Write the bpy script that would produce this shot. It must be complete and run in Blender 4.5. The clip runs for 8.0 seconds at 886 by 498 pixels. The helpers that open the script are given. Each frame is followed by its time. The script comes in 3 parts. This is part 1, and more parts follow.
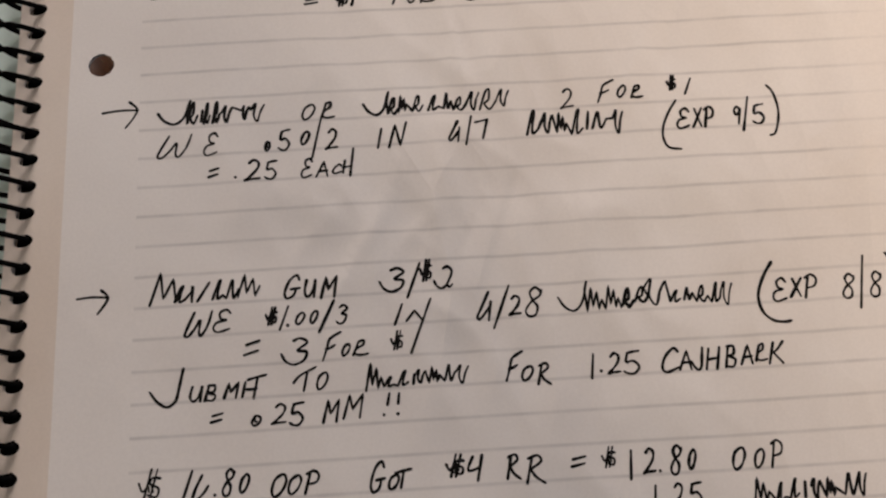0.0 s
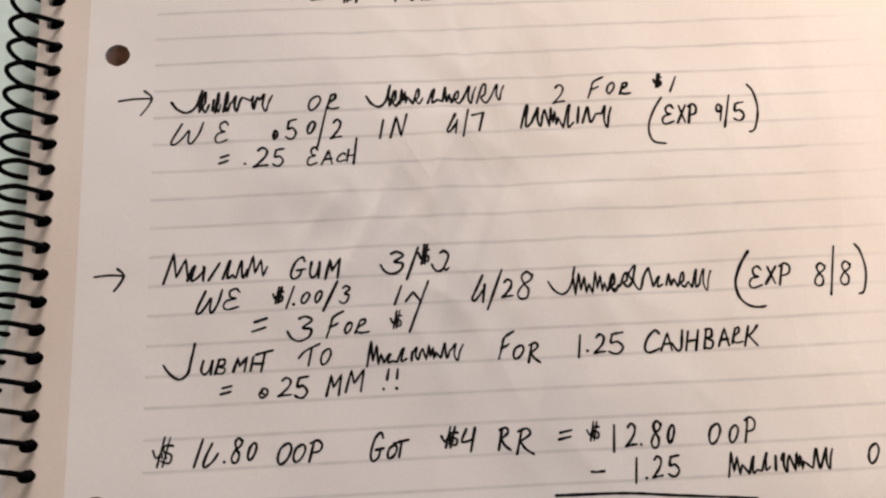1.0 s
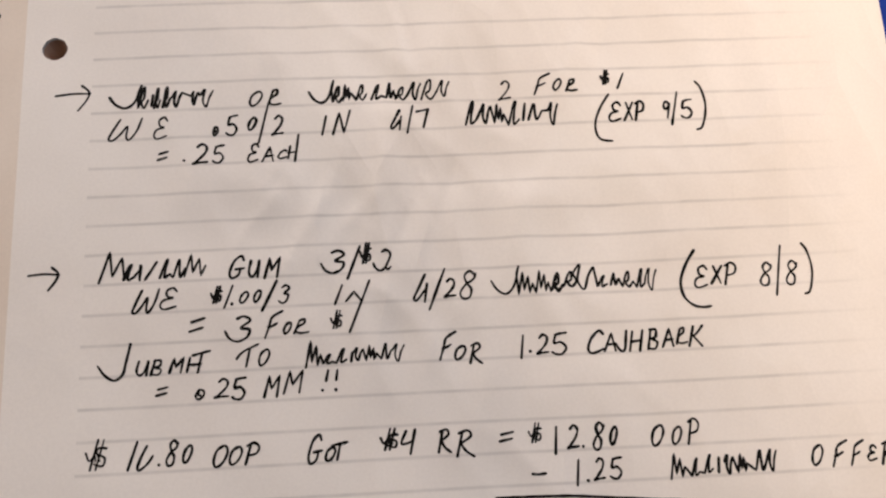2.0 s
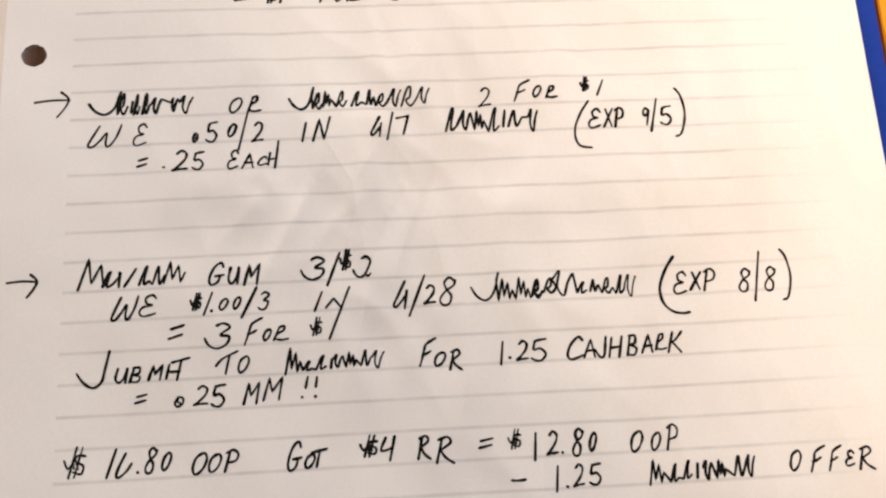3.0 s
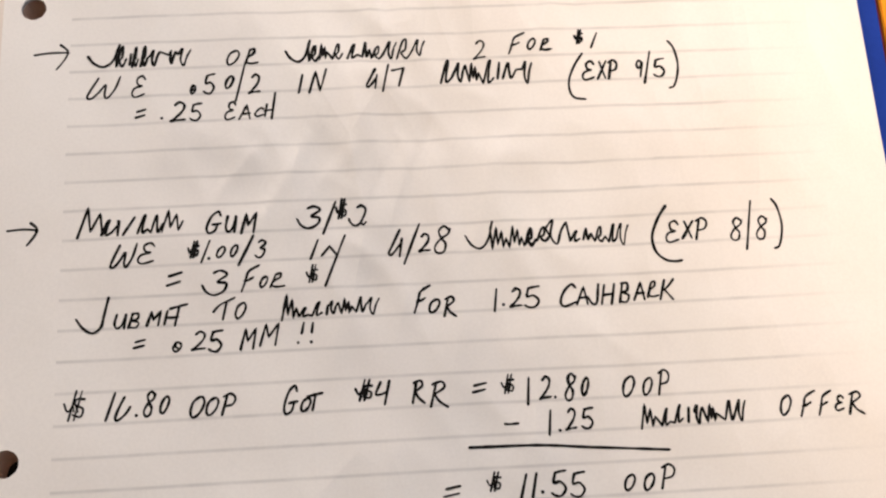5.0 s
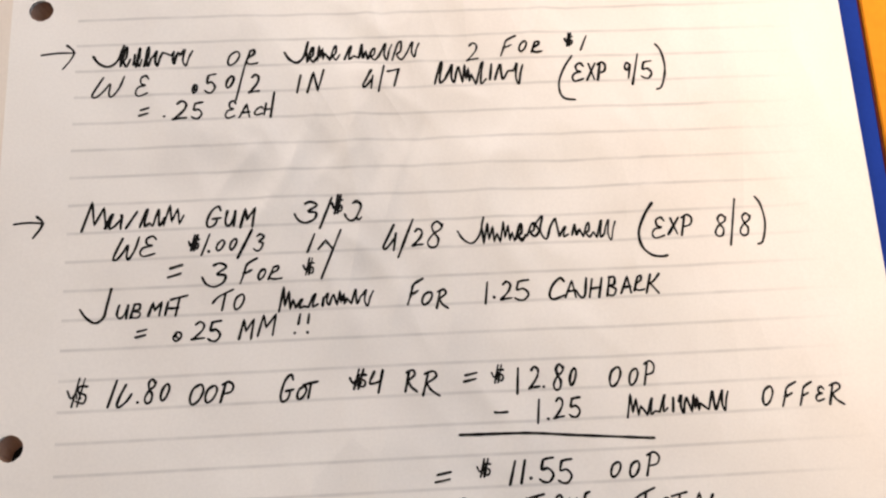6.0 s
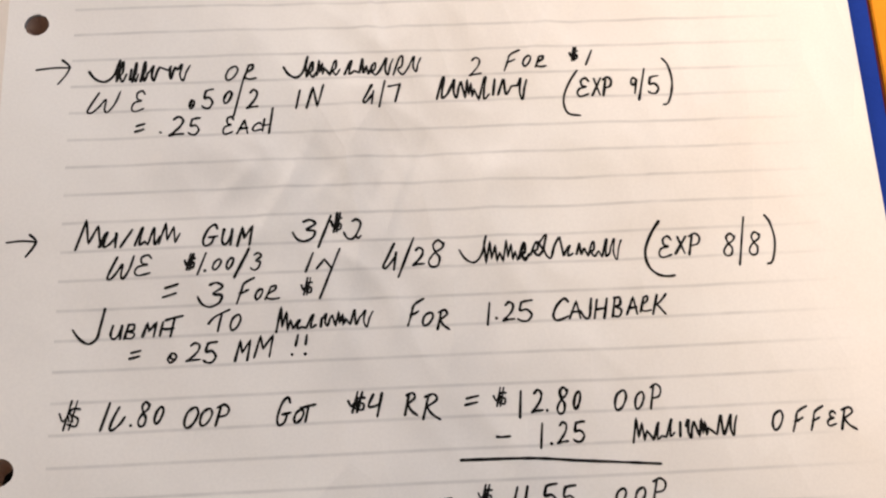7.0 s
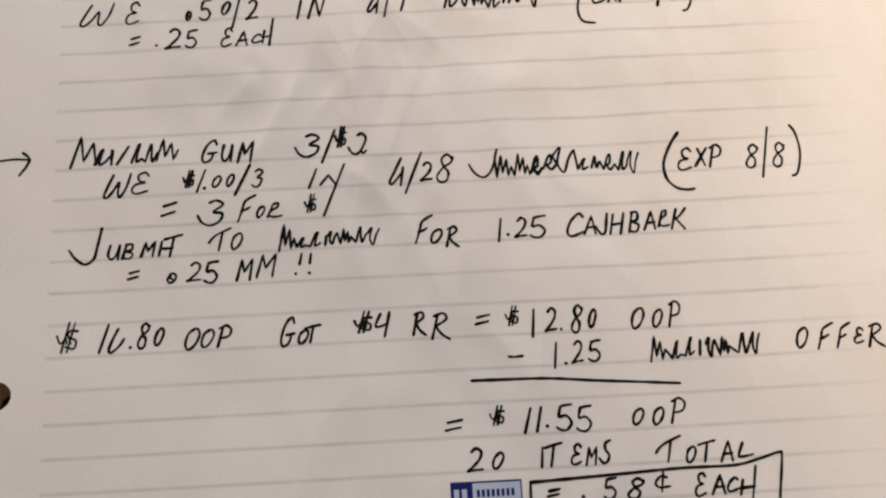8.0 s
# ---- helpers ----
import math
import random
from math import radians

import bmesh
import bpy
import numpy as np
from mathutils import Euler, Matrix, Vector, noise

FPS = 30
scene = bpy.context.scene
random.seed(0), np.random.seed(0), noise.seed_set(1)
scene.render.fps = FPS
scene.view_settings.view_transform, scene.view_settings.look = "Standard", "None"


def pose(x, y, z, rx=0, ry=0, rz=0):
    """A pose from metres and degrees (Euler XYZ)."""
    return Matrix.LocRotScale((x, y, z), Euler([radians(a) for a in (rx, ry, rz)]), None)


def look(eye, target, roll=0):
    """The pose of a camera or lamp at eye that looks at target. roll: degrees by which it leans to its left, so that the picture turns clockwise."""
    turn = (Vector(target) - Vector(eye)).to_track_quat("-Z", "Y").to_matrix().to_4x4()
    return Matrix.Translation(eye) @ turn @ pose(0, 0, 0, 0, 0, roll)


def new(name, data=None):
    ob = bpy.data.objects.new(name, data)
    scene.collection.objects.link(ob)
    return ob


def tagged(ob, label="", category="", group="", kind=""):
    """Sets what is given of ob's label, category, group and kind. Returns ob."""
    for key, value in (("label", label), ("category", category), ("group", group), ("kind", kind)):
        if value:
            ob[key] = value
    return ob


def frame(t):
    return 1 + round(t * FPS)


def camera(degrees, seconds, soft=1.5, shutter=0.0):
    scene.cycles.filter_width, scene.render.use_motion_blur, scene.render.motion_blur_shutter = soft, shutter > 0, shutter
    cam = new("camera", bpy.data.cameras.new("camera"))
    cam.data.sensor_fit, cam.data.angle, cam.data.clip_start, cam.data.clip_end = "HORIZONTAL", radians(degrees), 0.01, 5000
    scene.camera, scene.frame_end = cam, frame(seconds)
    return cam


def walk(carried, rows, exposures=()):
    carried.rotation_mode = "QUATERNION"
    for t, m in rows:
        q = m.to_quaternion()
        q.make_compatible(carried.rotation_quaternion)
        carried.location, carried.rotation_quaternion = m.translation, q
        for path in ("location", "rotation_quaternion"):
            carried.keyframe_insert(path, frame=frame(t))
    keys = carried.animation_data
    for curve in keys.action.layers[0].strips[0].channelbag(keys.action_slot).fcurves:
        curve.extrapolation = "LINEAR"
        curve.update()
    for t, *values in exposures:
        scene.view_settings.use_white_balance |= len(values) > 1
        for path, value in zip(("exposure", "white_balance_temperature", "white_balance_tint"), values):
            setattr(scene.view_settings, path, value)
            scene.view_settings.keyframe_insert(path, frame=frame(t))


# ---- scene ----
cam = camera(42.7, 8.0, soft=2.25)
PATH = [
    (0, (0.06893, -0.13442, 0.23168), (0.07587, -0.04988, 0.00000), 1.108),
    (0.2, (0.06739, -0.13714, 0.23299), (0.07301, -0.05970, 0.00000), 0.564),
    (0.5, (0.06610, -0.14057, 0.23953), (0.07256, -0.06402, 0.00000), 1.418),
    (0.8, (0.06508, -0.14166, 0.24425), (0.07449, -0.05854, 0.00000), 3.375),
    (1, (0.06565, -0.13980, 0.24587), (0.07626, -0.05347, 0.00000), 4.089),
    (1.3, (0.06784, -0.13729, 0.24507), (0.07946, -0.04984, 0.00000), 4.778),
    (1.5, (0.06947, -0.13695, 0.24404), (0.08246, -0.05146, 0.00000), 5.824),
    (1.7, (0.07191, -0.13775, 0.24279), (0.08568, -0.05422, 0.00000), 6.486),
    (2.8, (0.07744, -0.13720, 0.24362), (0.09403, -0.05385, 0.00000), 8.075),
    (3, (0.07665, -0.13713, 0.24357), (0.09406, -0.05299, 0.00000), 8.545),
    (3.5, (0.07628, -0.13697, 0.24369), (0.09421, -0.05090, 0.00000), 8.618),
    (4, (0.07583, -0.13711, 0.24365), (0.09429, -0.04937, 0.00000), 8.780),
    (4.5, (0.07703, -0.14068, 0.24270), (0.09424, -0.05541, 0.00000), 8.309),
    (5, (0.07890, -0.14703, 0.24354), (0.09453, -0.06535, 0.00000), 7.695),
    (5.2, (0.07856, -0.14906, 0.24452), (0.09453, -0.06757, 0.00000), 7.993),
    (6.3, (0.08137, -0.15491, 0.25038), (0.09684, -0.06555, 0.00000), 6.994),
    (6.5, (0.08168, -0.15362, 0.24949), (0.09708, -0.06427, 0.00000), 6.983),
    (7, (0.08313, -0.15033, 0.24472), (0.09609, -0.06207, 0.00000), 5.670),
    (7.5, (0.08466, -0.15153, 0.23716), (0.09403, -0.07324, 0.00000), 3.939),
    (7.7, (0.08381, -0.15312, 0.23487), (0.09335, -0.07795, 0.00000), 4.261),
    (8, (0.08586, -0.15307, 0.23299), (0.09305, -0.08164, 0.00000), 2.668),
]
EXPOSURES = [
    (0.0, -0.38, 6600, 13), (0.5, -0.15, 6600, 13), (1.0, 0.10, 6600, 13), (1.7, 0.06, 6600, 13), (2.8, 0.41, 6500, 10), (4.0, 0.41, 6500, 10),
    (5.0, 0.41, 6500, 10), (6.5, 0.44, 6500, 10), (7.0, 0.31, 6450, 10), (7.5, 0.07, 6450, 10), (8.0, 0.03, 6450, 10),
]
walk(cam, [(t, look(eye, target, roll)) for t, eye, target, roll in PATH], EXPOSURES)

# ---- light ----
world = bpy.data.worlds.new("world")
scene.world = world
world.use_nodes = True
sky = world.node_tree.nodes.new("ShaderNodeTexSky")
sky.sky_type, sky.sun_disc = "NISHITA", False
sky.sun_elevation, sky.sun_rotation = radians(38), radians(60)
world.node_tree.links.new(sky.outputs[0], world.node_tree.nodes["Background"].inputs[0])
world.node_tree.nodes["Background"].inputs[1].default_value = 0.08


def area_lamp(name, m, width, height, watts, colour):
    data = bpy.data.lights.new(name, "AREA")
    data.shape, data.size, data.size_y, data.energy, data.color = "RECTANGLE", width, height, watts, colour
    ob = new(name, data)
    ob.matrix_world = m
    return ob


# Unseen lamp, added to brighten and warm the right of the page.
area_lamp("unseen_east_lamp", look((0.90, -1.33, 1.00), (0.18, -0.04, 0.0)), 0.13, 0.24, 42.0, (1.0, 0.76, 0.53))
# Unseen lamp, added to light the whole page from the far side.
area_lamp("unseen_north_lamp", look((-0.25, 1.14, 0.70), (0.1, 0.0, 0.0)), 0.7, 0.6, 16.8, (1.0, 0.90, 0.86))


# ---- materials ----
def material(name, rough=0.5, metal=0.0):
    mat = bpy.data.materials.new(name)
    mat.use_nodes = True
    bsdf = mat.node_tree.nodes["Principled BSDF"]
    bsdf.inputs["Roughness"].default_value, bsdf.inputs["Metallic"].default_value = rough, metal
    return mat, mat.node_tree.nodes, mat.node_tree.links, bsdf


def coords(nodes):
    return nodes.new("ShaderNodeTexCoord").outputs["Object"]


def noise_node(nodes, links, where, scale, detail=3.0):
    n = nodes.new("ShaderNodeTexNoise")
    n.inputs["Scale"].default_value, n.inputs["Detail"].default_value = scale, detail
    links.new(where, n.inputs["Vector"])
    return n.outputs[0]


def ramp(nodes, links, value, low, high, a=0.3, b=0.7):
    r = nodes.new("ShaderNodeValToRGB")
    r.color_ramp.elements[0].position, r.color_ramp.elements[1].position = a, b
    r.color_ramp.elements[0].color, r.color_ramp.elements[1].color = (*low, 1), (*high, 1)
    links.new(value, r.inputs[0])
    return r.outputs[0]


def mixed(nodes, links, fac, a, b, mode="MIX"):
    m = nodes.new("ShaderNodeMix")
    m.data_type, m.blend_type = "RGBA", mode
    for value, socket in ((fac, m.inputs[0]), (a, m.inputs[6]), (b, m.inputs[7])):
        if isinstance(value, (int, float)):
            socket.default_value = value
        elif isinstance(value, tuple):
            socket.default_value = (*value, 1)
        else:
            links.new(value, socket)
    return m.outputs[2]


def sums(nodes, links, op, a, b=0.0):
    m = nodes.new("ShaderNodeMath")
    m.operation = op
    for value, socket in ((a, m.inputs[0]), (b, m.inputs[1])):
        if isinstance(value, (int, float)):
            socket.default_value = value
        else:
            links.new(value, socket)
    return m.outputs[0]


def bumped(nodes, links, bsdf, height, strength, distance):
    b = nodes.new("ShaderNodeBump")
    b.inputs["Strength"].default_value, b.inputs["Distance"].default_value = strength, distance
    links.new(height, b.inputs["Height"])
    links.new(b.outputs[0], bsdf.inputs["Normal"])


def speckled(name, low, high, rough, big, small, bump=0.0002, gloss=0.5):
    mat, nodes, links, bsdf = material(name, rough)
    bsdf.inputs["Specular IOR Level"].default_value = gloss
    where = coords(nodes)
    coarse = ramp(nodes, links, noise_node(nodes, links, where, big), low, high)
    fine = ramp(nodes, links, noise_node(nodes, links, where, small, 5.0), (0.9, 0.9, 0.9), (1.0, 1.0, 1.0))
    links.new(mixed(nodes, links, 1.0, coarse, fine, "MULTIPLY"), bsdf.inputs["Base Color"])
    bumped(nodes, links, bsdf, noise_node(nodes, links, where, small, 4.0), 0.3, bump)
    return mat


RULE_TOP, RULE_STEP, RULE_LEFT, RULE_RIGHT = 0.00386, 0.0070, 0.0091, 0.1888


def paper_material(name, ruled, low=(0.765, 0.715, 0.665), high=(0.815, 0.775, 0.73)):
    mat, nodes, links, bsdf = material(name, 0.75)
    where = coords(nodes)
    tone = ramp(nodes, links, noise_node(nodes, links, where, 22.0), low, high)
    grain = ramp(nodes, links, noise_node(nodes, links, where, 1600.0, 5.0), (0.95, 0.95, 0.95), (1.0, 1.0, 1.0))
    colour = mixed(nodes, links, 1.0, tone, grain, "MULTIPLY")
    if ruled:
        axes = nodes.new("ShaderNodeSeparateXYZ")
        links.new(where, axes.inputs[0])
        wobble = sums(nodes, links, "MULTIPLY", sums(nodes, links, "SUBTRACT", noise_node(nodes, links, where, 9.0, 1.0), 0.5), 0.0011)
        y = sums(nodes, links, "ADD", sums(nodes, links, "SUBTRACT", axes.outputs[1], RULE_TOP - RULE_STEP / 2), wobble)
        part_y = sums(nodes, links, "FLOORED_MODULO", y, RULE_STEP)
        away = sums(nodes, links, "ABSOLUTE", sums(nodes, links, "SUBTRACT", part_y, RULE_STEP / 2))
        line = sums(nodes, links, "SUBTRACT", 1.0, sums(nodes, links, "DIVIDE", away, 0.00056))
        line = sums(nodes, links, "MINIMUM", sums(nodes, links, "MAXIMUM", sums(nodes, links, "MULTIPLY", line, 1.2), 0.0), 1.0)
        ragged = sums(nodes, links, "ADD", RULE_RIGHT - 0.010, sums(nodes, links, "MULTIPLY", noise_node(nodes, links, where, 90.0, 1.0), 0.020))  # ragged ends; the fade to the right paints in the glare there
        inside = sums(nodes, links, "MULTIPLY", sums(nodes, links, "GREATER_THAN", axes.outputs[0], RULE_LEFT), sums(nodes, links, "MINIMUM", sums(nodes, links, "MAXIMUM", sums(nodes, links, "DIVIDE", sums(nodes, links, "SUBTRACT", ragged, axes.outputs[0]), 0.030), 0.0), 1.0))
        worn = ramp(nodes, links, noise_node(nodes, links, where, 140.0), (0.26, 0.26, 0.26), (0.49, 0.49, 0.49))
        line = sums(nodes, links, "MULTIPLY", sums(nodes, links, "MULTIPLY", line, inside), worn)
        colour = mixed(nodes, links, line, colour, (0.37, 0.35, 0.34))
    links.new(colour, bsdf.inputs["Base Color"])
    bumped(nodes, links, bsdf, noise_node(nodes, links, where, 900.0, 4.0), 0.25, 0.00006)
    if ruled:  # small sharp folds, in patches
        stretch = nodes.new("ShaderNodeMapping")
        stretch.inputs["Rotation"].default_value, stretch.inputs["Scale"].default_value = (0, 0, radians(-18)), (95.0, 34.0, 1.0)
        links.new(where, stretch.inputs["Vector"])
        folds = nodes.new("ShaderNodeTexVoronoi")
        folds.inputs["Scale"].default_value = 1.0
        links.new(stretch.outputs[0], folds.inputs["Vector"])
        patches = ramp(nodes, links, noise_node(nodes, links, where, 17.0, 2.0), (0.12, 0.12, 0.12), (1.0, 1.0, 1.0), 0.42, 0.66)
        fold = nodes.new("ShaderNodeBump")
        fold.inputs["Strength"].default_value, fold.inputs["Distance"].default_value = 1.0, 0.0015
        handled = sums(nodes, links, "MINIMUM", sums(nodes, links, "MAXIMUM", sums(nodes, links, "MULTIPLY", axes.outputs[0], 14.0), 0.15), 1.0)
        links.new(sums(nodes, links, "MULTIPLY", sums(nodes, links, "MULTIPLY", folds.outputs["Distance"], patches), handled), fold.inputs["Height"])
        links.new(fold.outputs[0], bsdf.inputs["Normal"].links[0].from_node.inputs["Normal"])
    return mat


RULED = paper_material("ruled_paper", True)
PAPER = paper_material("plain_paper", False)
# Tanner than the page: the strip's shading beside the coil put into its colour.
STRIP = paper_material("shade_tinted_paper", False, (0.70, 0.60, 0.51), (0.77, 0.69, 0.61))
# Brown colour painted on the stack's sides for the shade in the punch holes.
EDGES = speckled("shaded_paper_edge", (0.46, 0.28, 0.20), (0.58, 0.40, 0.30), 0.85, 120.0, 2500.0, 0.0001)
# Near-black colour that paints in the shade inside the coil slots.
SLOT_SHADE = speckled("slot_shade_paper_edge", (0.012, 0.008, 0.006), (0.035, 0.024, 0.018), 0.9, 120.0, 2500.0, 0.0001, 0.05)
# Near black, for the deep shade at the bottom of the holes.
HOLE_SHADE = speckled("hole_shade_black", (0.012, 0.010, 0.010), (0.022, 0.019, 0.018), 0.9, 40.0, 900.0, 0.0001, 0.1)
INK = speckled("black_ink", (0.0025, 0.002, 0.002), (0.006, 0.005, 0.004), 0.85, 300.0, 2500.0, 0.00001, 0.15)
WIRE = speckled("black_coated_wire", (0.0025, 0.0025, 0.0025), (0.005, 0.0045, 0.0045), 0.9, 200.0, 1500.0, 0.00002, 0.02)
BLUE = speckled("blue_plastic", (0.010, 0.034, 0.25), (0.014, 0.045, 0.31), 0.6, 25.0, 700.0, 0.00008, 0.06)
ORANGE = speckled("orange_card", (0.70, 0.245, 0.008), (0.77, 0.295, 0.012), 0.6, 12.0, 500.0, 0.0001, 0.2)
# Dark red-brown, the colour of the shadow between cover and folder.
GAP_SHADE = speckled("gap_shade_red", (0.07, 0.012, 0.006), (0.12, 0.022, 0.010), 0.8, 60.0, 1500.0, 0.0001, 0.1)
TABLE = speckled("pale_green_paint", (0.63, 0.78, 0.72), (0.69, 0.84, 0.78), 0.4, 15.0, 300.0, 0.0001)
NAVY = speckled("navy_print", (0.010, 0.015, 0.12), (0.014, 0.020, 0.15), 0.7, 200.0, 1800.0, 0.00001, 0.1)
PALE_BLUE = speckled("pale_blue_print", (0.45, 0.49, 0.62), (0.52, 0.56, 0.68), 0.6, 200.0, 1800.0, 0.00001)
WALL = speckled("wall_paint", (0.62, 0.60, 0.55), (0.68, 0.66, 0.61), 0.8, 3.0, 90.0, 0.001)
FLOOR = speckled("wood_floor", (0.20, 0.12, 0.07), (0.30, 0.19, 0.11), 0.5, 4.0, 60.0, 0.001)


# ---- builders ----
def mesh_object(name, verts, faces, mat, parent=None, label="", smooth=False):
    data = bpy.data.meshes.new(name)
    data.from_pydata([tuple(v) for v in verts], [], faces)
    data.materials.append(mat)
    if smooth:
        data.polygons.foreach_set("use_smooth", [True] * len(data.polygons))
    data.update()
    ob = new(name, data)
    if parent is not None:
        ob.parent = parent
    if label:
        tagged(ob, label)
    return ob


def bm_object(name, bm, mat, parent=None, label=""):
    data = bpy.data.meshes.new(name)
    bm.to_mesh(data)
    bm.free()
    data.materials.append(mat)
    ob = new(name, data)
    if parent is not None:
        ob.parent = parent
    if label:
        tagged(ob, label)
    return ob


def block(name, low, high, mat, parent=None, label="", bevel=0.0):
    bm = bmesh.new()
    size = Vector(high) - Vector(low)
    bmesh.ops.create_cube(bm, size=1.0, matrix=Matrix.Translation((Vector(low) + Vector(high)) / 2) @ Matrix.Diagonal((*size, 1)))
    if bevel:
        bmesh.ops.bevel(bm, geom=bm.edges[:], offset=bevel, segments=2, affect="EDGES")
    return bm_object(name, bm, mat, parent, label)


# Page: x along the rules from the middle punch hole, y up the page.
LEFT, PERF, RIGHT, BOTTOM, TOP = -0.0203, -0.0071, 0.2015, -0.1475, 0.1475
PUNCH = [(0.0, 0.108), (0.0, 0.0), (-0.0006, -0.1086)]
COIL_X, COIL_STEP, COIL_TOP = -0.0158, 0.006515, 0.01038
COIL_Y = [COIL_TOP + COIL_STEP * k for k in range(-23, 21)]
CREASES = [  # x, y, heading, length, width, height
    (0.0800, -0.0020, 78, 0.016, 0.0022, 0.00030), (0.0835, 0.0010, 100, 0.013, 0.0020, -0.00026),
    (0.0580, -0.0480, 62, 0.014, 0.0020, 0.00026), (0.0900, -0.0420, 70, 0.015, 0.0024, -0.00024),
    (0.0760, -0.0330, 85, 0.018, 0.0030, 0.00026), (0.1230, -0.0060, 65, 0.014, 0.0024, 0.00026),
    (0.1330, 0.0040, 72, 0.014, 0.0026, -0.00022), (0.0480, -0.0440, 50, 0.010, 0.0016, 0.00018),
    (0.1450, -0.0550, 80, 0.020, 0.0040, 0.00024), (0.1080, -0.0480, 95, 0.018, 0.0034, 0.00022),
    (0.0705, -0.0440, 48, 0.009, 0.0011, 0.00016), (0.0810, -0.0475, 66, 0.010, 0.0012, -0.00015),
    (0.0860, -0.0385, 110, 0.008, 0.0010, 0.00014), (0.0665, -0.0300, 72, 0.010, 0.0012, 0.00014),
    (0.1160, -0.0330, 58, 0.011, 0.0014, 0.00015), (0.1250, -0.0450, 82, 0.010, 0.0013, -0.00013),
]


def lie(x):
    """The sheets dip from the perforation to the binding."""
    d = max(0.0, PERF + 0.0004 - x)
    return -0.20 * d * d / (d + 0.0007)


def page_z(x, y):
    z = lie(x) + 0.0006 * noise.noise(Vector((x * 14, y * 9, 0.3))) + 0.00016 * noise.noise(Vector((x * 70, y * 26, 2.1)))
    middle = math.exp(-((x - 0.088) / 0.05) ** 2 - ((y + 0.025) / 0.045) ** 2)
    if middle > 0.02:
        z += 0.0007 * middle * (0.35 - abs(noise.noise(Vector((x * 34 + y * 14, y * 22, 7.7)))))
    worn = math.exp(-((x - 0.10) / 0.075) ** 2 - ((y + 0.04) / 0.07) ** 2)
    if worn > 0.02:
        z += 0.00100 * worn * (0.3 - abs(noise.noise(Vector((x * 78 + y * 34, y * 44 - x * 10, 3.1)))))
    crushed = 0.25 + 0.75 * math.exp(-((x - 0.105) / 0.06) ** 2 - ((y + 0.03) / 0.06) ** 2)
    cells = noise.voronoi(Vector((x * 62 + y * 16, y * 30, 0.4)))[0]
    z += 0.00115 * crushed * (cells[0] - 0.35)
    for cx, cy, heading, length, width, height in CREASES:
        c, s = math.cos(radians(heading)), math.sin(radians(heading))
        u, v = ((x - cx) * c + (y - cy) * s) / length, ((y - cy) * c - (x - cx) * s) / width
        if abs(u) < 2.5 and abs(v) < 5:
            z += 2.3 * height * math.exp(-u * u - abs(v) * (2.4 if v > 0 else 0.7))
    return z


def ring(cx, cy, r, n, stretch=1.0):
    return [(cx + stretch * r * math.cos(2 * math.pi * i / n), cy + r * math.sin(2 * math.pi * i / n)) for i in range(n)]


def off_hole(x, y, hole):
    """How far a point lies from a hole's middle, in the hole's own measure across it."""
    return math.hypot((x - hole[0]) / (hole[4] if len(hole) > 4 else 1.0), y - hole[1])


